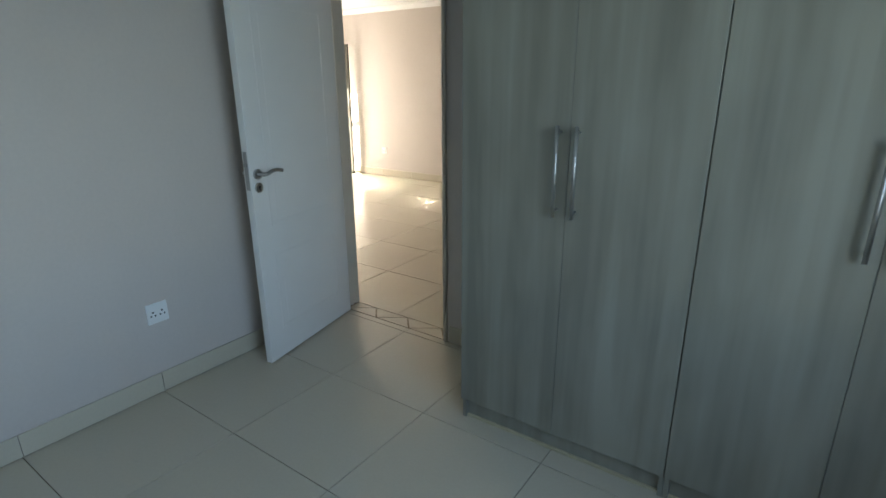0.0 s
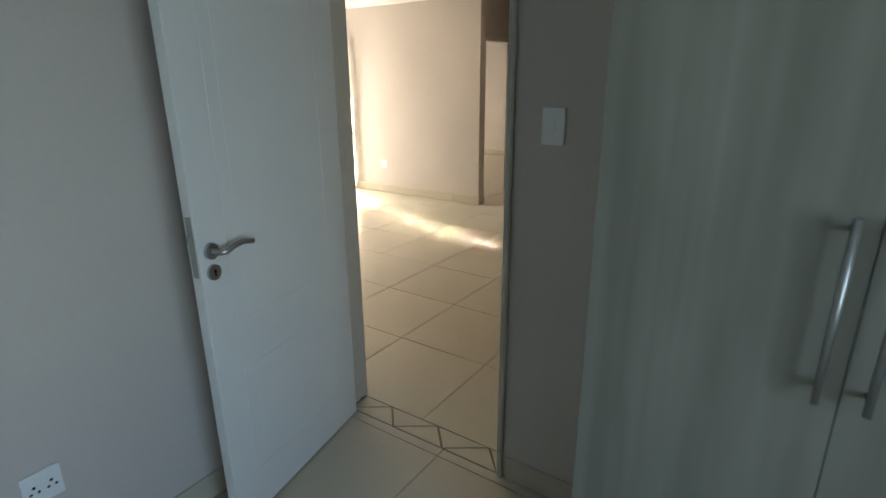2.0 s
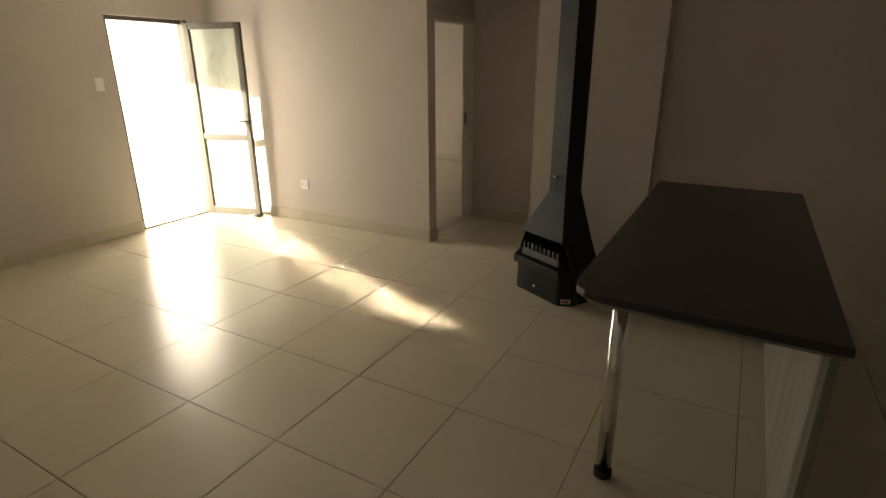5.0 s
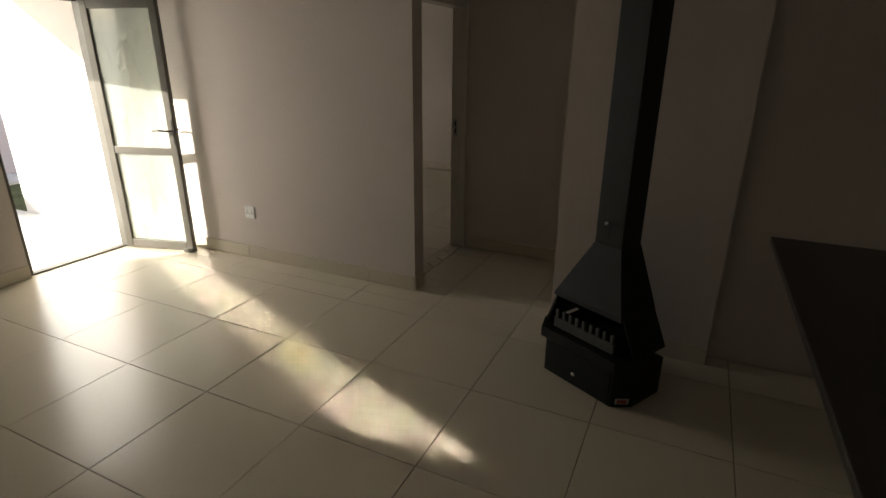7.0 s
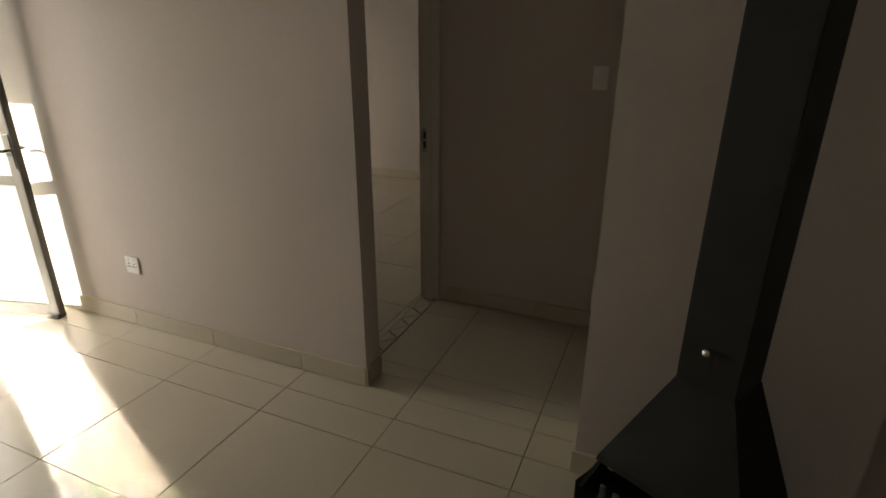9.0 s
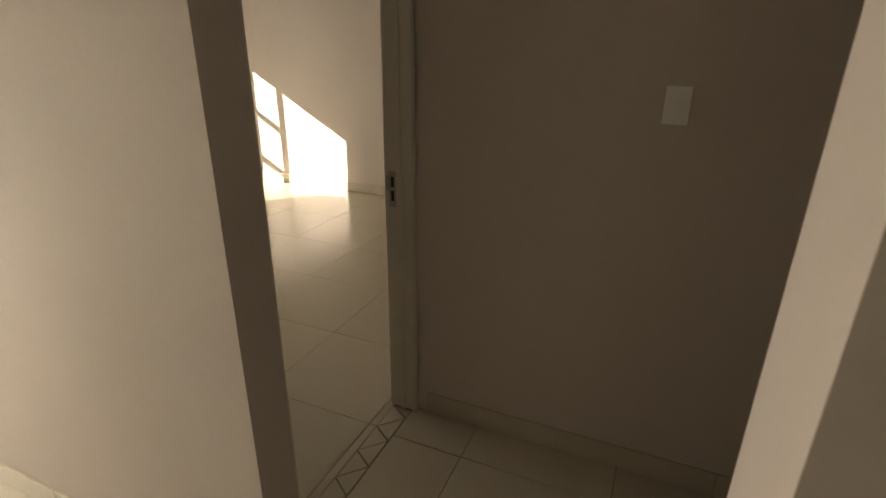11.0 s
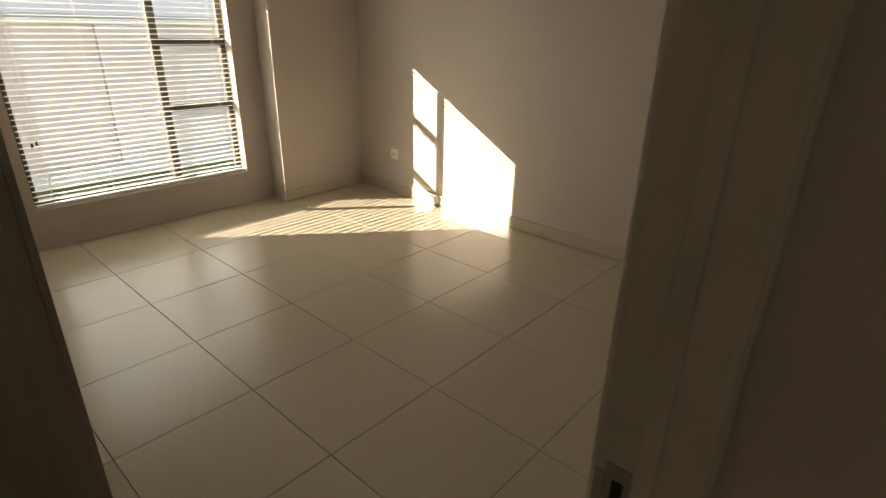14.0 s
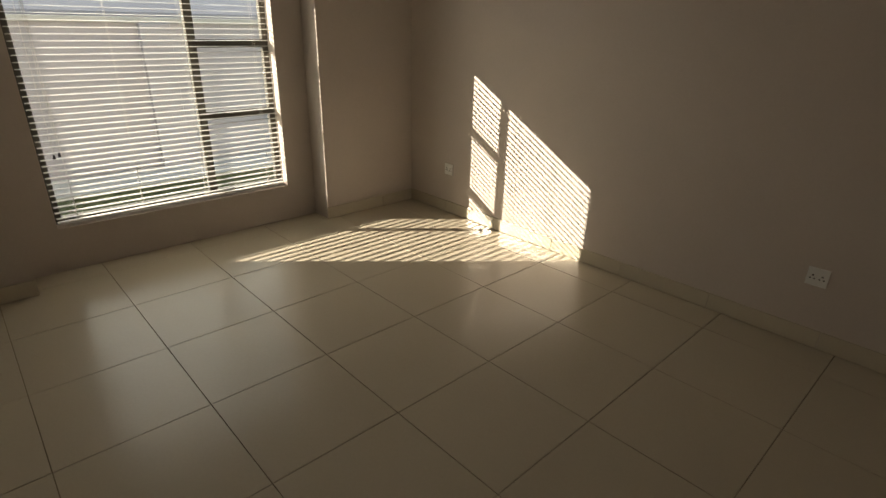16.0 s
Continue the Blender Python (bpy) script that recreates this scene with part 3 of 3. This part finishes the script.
# ---------------------------------------------------------------- window and blind
def window():
    w = thing("window", pose(-6.18, 0, 0), "bronze aluminium window with one large and three small panes", "window")
    w["kind"] = "structure"
    y0, y1, z0, z1 = WIN
    ym = 5.705
    d = 0.045
    fr = part("window_frame", box(-0.03, d - 0.03, y0, y0 + d, z0, z1, 0.002), BRONZE, w)
    part("window_frame", box(-0.03, d - 0.03, y1 - d, y1, z0, z1, 0.002), BRONZE, w)
    part("window_frame", box(-0.03, d - 0.03, y0 + d, y1 - d, z0, z0 + d, 0.002), BRONZE, w)
    part("window_frame", box(-0.03, d - 0.03, y0 + d, y1 - d, z1 - d, z1, 0.002), BRONZE, w)
    part("mullion", box(-0.03, d - 0.03, ym - 0.03, ym + 0.03, z0 + d, z1 - d, 0.002), BRONZE, w)
    for z in (0.918, 1.436):
        part("transom", box(-0.03, d - 0.03, ym + 0.031, y1 - d - 0.001, z - 0.03, z + 0.03, 0.002), BRONZE, w)
    for a, b, c, e in ((y0 + d, ym - 0.03, z0 + d, z1 - d), (ym + 0.03, y1 - d, z0 + d, 0.888), (ym + 0.03, y1 - d, 0.948, 1.406), (ym + 0.03, y1 - d, 1.466, z1 - d)):
        g = part("pane", box(-0.012, -0.007, a + 0.002, b - 0.002, c + 0.002, e - 0.002), GLASS, w)
        g.visible_shadow = False


def blind():
    b = thing("venetian_blind", pose(-6.115, 0, 0), "white venetian blind with open slats hanging in the window", "blind")
    y0, y1, z0, z1 = WIN[0] + 0.012, WIN[1] - 0.012, WIN[2] + 0.012, WIN[3] - 0.002
    part("head_rail", box(-0.025, 0.025, y0, y1, z1 - 0.045, z1, 0.003), SLAT, b)
    part("bottom_rail", box(-0.02, 0.02, y0, y1, z0, z0 + 0.018, 0.004), SLAT, b)
    pitch, depth, tilt = 0.0395, 0.032, radians(-3)
    n = int((z1 - 0.06 - z0 - 0.03) / pitch)
    bm = bmesh.new()
    rows = []
    for k in range(5):
        x = -depth / 2 + depth * k / 4
        zz = 0.0028 * (1 - (2 * x / depth) ** 2)
        rows.append((x * math.cos(tilt) - zz * math.sin(tilt), x * math.sin(tilt) + zz * math.cos(tilt)))
    top = [[bm.verts.new((x, y, z + 0.0011)) for x, z in rows] for y in (y0, y1)]
    low = [[bm.verts.new((x, y, z)) for x, z in rows] for y in (y0, y1)]
    for k in range(4):
        bm.faces.new((top[0][k], top[0][k + 1], top[1][k + 1], top[1][k]))
        bm.faces.new((low[0][k], low[1][k], low[1][k + 1], low[0][k + 1]))
    for e in (0, 1):
        bm.faces.new([*top[e], *reversed(low[e])])
    bm.faces.new((top[0][0], top[1][0], low[1][0], low[0][0]))
    bm.faces.new((top[0][4], low[0][4], low[1][4], top[1][4]))
    bmesh.ops.recalc_face_normals(bm, faces=bm.faces)
    me = mesh_of("slat", bm, SLAT)
    for i in range(n):
        s = new("slat", me)
        s.parent = b
        s.location = (random.uniform(-0.0008, 0.0008), 0, z0 + 0.04 + i * pitch)
    for y in (y0 + 0.12, 5.175, 5.625, y1 - 0.13):
        for x in (-0.0175, 0.0175):
            part("ladder_cord", rod([(x, y, z0 + 0.01), (x, y, z1 - 0.04)], 0.0012, 6), CORD, b)
    for dy, zend in ((0.075, 0.78), (0.105, 0.79)):
        c = part("pull_cord", rod([(0.03, y0 + dy, z1 - 0.03), (0.032, y0 + dy, zend)], 0.0013, 6), CORD, b)
        part("tassel", disc((0.032, y0 + dy, zend - 0.014), (0, 0, 1), 0.009, 0.028, 0.005, 10), RUBBER, c, "small dark cord tassel")


window()
blind()

# ---------------------------------------------------------------- outside
structure("ground", box(-400, 400, -400, 400, -0.30, -0.05), LAWN, "lawn and bare ground around the house", "ground")
structure("pavement", box(-8.6, -4.331, -6.0, 3.344, -0.05, -0.006), PAVING, "pale concrete paving outside the glass door", "pavement")
structure("slab", box(-6.22, 3.72, -4.86, 7.605, -0.06, -0.012), GROUT, "concrete slab under the floor tiles", "floor")
structure("outside_render", box(-6.22, -4.335, 3.345, 3.358, -0.05, H), OUTER, "white plastered outer wall in full sun", "wall")
bw = structure("boundary_wall", box(-8.95, -8.75, -30, 14, -0.05, 1.54), NEIGHBOUR, "pale plastered boundary wall with a white coping outside", "wall")
part("coping", box(-9.0, -8.70, -30, 14, 1.541, 1.60, 0.01), OUTER, bw, "white coping")
for y in (-3.0, 0.0, 3.0, 6.2, 9.2):
    part("pier", box(-8.7495, -8.66, y - 0.16, y + 0.16, -0.05, 1.54, 0.01), NEIGHBOUR, bw)
ob = structure("outbuilding", loft([[(-9.02, y, -0.05), (-12.5, y, -0.05), (-12.5, y, 2.70), (-9.02, y, 1.54)] for y in (-30, 14)]), NEIGHBOUR,
               "low outbuilding behind the boundary wall", "building")
part("roof", loft([[(-9.01, y, 1.60), (-12.7, y, 2.83), (-12.7, y, 2.88), (-9.01, y, 1.65)] for y in (-30.2, 14.2)]), SHEET, ob, "pale grey sloping sheet roof")
structure("pavement_apron", box(-8.7, -8.0, 3.4, 14, -0.05, -0.02), PAVING, "pale concrete strip along the boundary wall", "pavement")
structure("eave", box(-6.2, -4.33, 0.95, 3.36, 2.42, 2.5), CEIL, "white soffit over the outer door", "roof")
bm = bmesh.new()
add_box(bm, -4.6, 4.0, -5.2, 4.8, H + 0.13, H + 0.2)
add_box(bm, -6.4, -1.3, 4.801, 7.8, H + 0.13, H + 0.2)
add_box(bm, -6.4, -4.601, 3.2, 4.8, H + 0.13, H + 0.2)
structure("roof", bm, ROOF, "flat sheet roof over the house", "roof")


# ---------------------------------------------------------------- floor tiles and skirting tiles
def tile_mesh(w, d, t=0.012, bevel=0.0012):
    bm = box(0, w, 0, d, -t, 0)
    bmesh.ops.bevel(bm, geom=[e for e in bm.edges if all(v.co.z > -1e-4 for v in e.verts)], offset=bevel, segments=1, affect="EDGES", profile=0.5)
    return mesh_of("tile", bm, TILE)


TILES = {}


def lay(parent, x0, x1, y0, y1, gx, gy, T=0.6, gap=0.0032):
    """Tiles on a grid through (gx, gy), cut at the room's edges."""
    i0, i1 = math.floor((x0 - gx) / T), math.ceil((x1 - gx) / T)
    j0, j1 = math.floor((y0 - gy) / T), math.ceil((y1 - gy) / T)
    for i in range(i0, i1):
        for j in range(j0, j1):
            a, b = max(gx + i * T + gap / 2, x0), min(gx + (i + 1) * T - gap / 2, x1)
            c, d = max(gy + j * T + gap / 2, y0), min(gy + (j + 1) * T - gap / 2, y1)
            if b - a < 0.012 or d - c < 0.012:
                continue
            key = (round(b - a, 3), round(d - c, 3))
            if key not in TILES:
                TILES[key] = tile_mesh(*key)
            o = new("tile", TILES[key])
            o.parent = parent
            o.location = (a, c, random.uniform(-0.0006, 0.0002))
            o.rotation_euler = (random.uniform(-0.0006, 0.0006), random.uniform(-0.0006, 0.0006), 0)


def floor_of(name, label):
    f = new(name)
    tagged(f, label, "floor", kind="structure")
    return f


fl = floor_of("floor_living", "cream porcelain floor tiles in a square grid with dark joints")
lay(fl, WX, 3.6, YL, 3.19, 0.0, 0.0)
lay(fl, WX, -0.403, 3.193, NY, 0.0, 0.0)
lay(fl, -1.517, 3.6, 3.493, 4.412, 0.0, 0.0)
lay(fl, 0.483, 3.6, 3.193, 3.30, 0.0, 0.0)
lay(fl, -1.44, -0.403, 3.363, 3.49, 0.0, 0.0)
lay(fl, WX - 0.14, WX - 0.003, GD[0], GD[1], WX - 0.5, 0.0)
f1 = floor_of("floor_bedroom", "cream porcelain floor tiles in a square grid with dark joints")
lay(f1, 0.215, 3.6, -4.7, YA, 0.806, -1.368)
f2 = floor_of("floor_bedroom_two", "cream porcelain floor tiles reflecting the sunlit window")
lay(f2, -6.06, -1.613, 3.49, 7.485, -3.45, 4.823)


def mosaic(parent, x0, x1, y0, y1, along, n):
    """A strip of cut triangular tiles across a doorway."""
    for k in range(-1, n * 2):
        u0, u1, um = k // 2 / n, (k // 2 + 1) / n, (k // 2 + 0.62) / n
        tri = [(u0, 0), (u1, 0), (um, 1)] if k % 2 == 0 else [(u1, 0), (um + 1 / n, 1), (um, 1)]
        if k < 0:
            tri = [(0.004, 0.02), (0.62 / n, 1), (0.004, 1)]
        c = (sum(p[0] for p in tri) / 3, sum(p[1] for p in tri) / 3)
        pts = []
        for u, v in tri:
            u, v = c[0] + (u - c[0]) * 0.925, c[1] + (v - c[1]) * 0.925
            u = min(u, 0.995)
            pts.append((x0 + u * (x1 - x0), y0 + v * (y1 - y0)) if along == "x" else (x0 + v * (x1 - x0), y0 + u * (y1 - y0)))
        part("tile", prism(pts, -0.012, 0.0), TILE, parent)


mosaic(f1, DA[0] + 0.024, DA[1] - 0.024, YA + 0.003, YL - 0.003, "x", 3)
mosaic(f2, -1.612, -1.520, DB[0] + 0.024, DB[1] - 0.024, "y", 5)


def skirting(name, x0, y0, x1, y1, nx, ny, T=0.6, h=0.105, start=0.0):
    """Tile skirting along a wall, n into the room."""
    s = new(name)
    tagged(s, "cream tile skirting along the foot of the wall", "skirting", kind="structure")
    L = math.hypot(x1 - x0, y1 - y0)
    ux, uy = (x1 - x0) / L, (y1 - y0) / L
    cuts = [0.0]
    c = start if start > 0 else T
    while c < L - 0.02:
        cuts.append(c)
        c += T
    cuts.append(L)
    for p, q in zip(cuts, cuts[1:]):
        bm = box(p + 0.0015, q - 0.0015, 0, 0.011, 0.003, h, 0.0015)
        o = part("tile", bm, TILE, s)
        o.matrix_basis = Matrix(((ux, nx, 0, x0), (uy, ny, 0, y0), (0, 0, 1, 0), (0, 0, 0, 1)))


skirting("baseboard_bedroom_west", 0.215, -0.735, 0.215, -4.7, 1, 0, start=0.63)
skirting("baseboard_door_wall", 1.112, YA, 1.569, YA, 0, -1)
skirting("baseboard_living_south", DA[0] - 0.03, YL, WX + 0.012, YL, 0, 1)
skirting("baseboard_kitchen", DA[1] + 0.03, YL, 3.6, YL, 0, 1)
skirting("baseboard_living_north", WX, NY, -1.437, NY, 0, -1, start=0.55)
skirting("baseboard_wall_end", -1.437, NY - 0.011, -1.437, 3.49, 1, 0)
skirting("baseboard_living_west", WX, GD[0], WX, YL + 0.002, 1, 0)
skirting("baseboard_passage", -1.45, 4.412, 3.0, 4.412, 0, -1)
skirting("baseboard_chimney", -0.411, 3.19, 0.48, 3.19, 0, -1)
skirting("baseboard_chimney_side", -0.40, 3.19, -0.40, 3.49, -1, 0)
skirting("baseboard_bedroom_two", -5.84, 7.485, -1.62, 7.485, 0, -1, start=0.5)
skirting("baseboard_nib", -5.84, 6.524, -5.84, 7.474, 1, 0)
skirting("baseboard_nib_south", -5.77, 3.6, -5.77, 4.425, 1, 0)
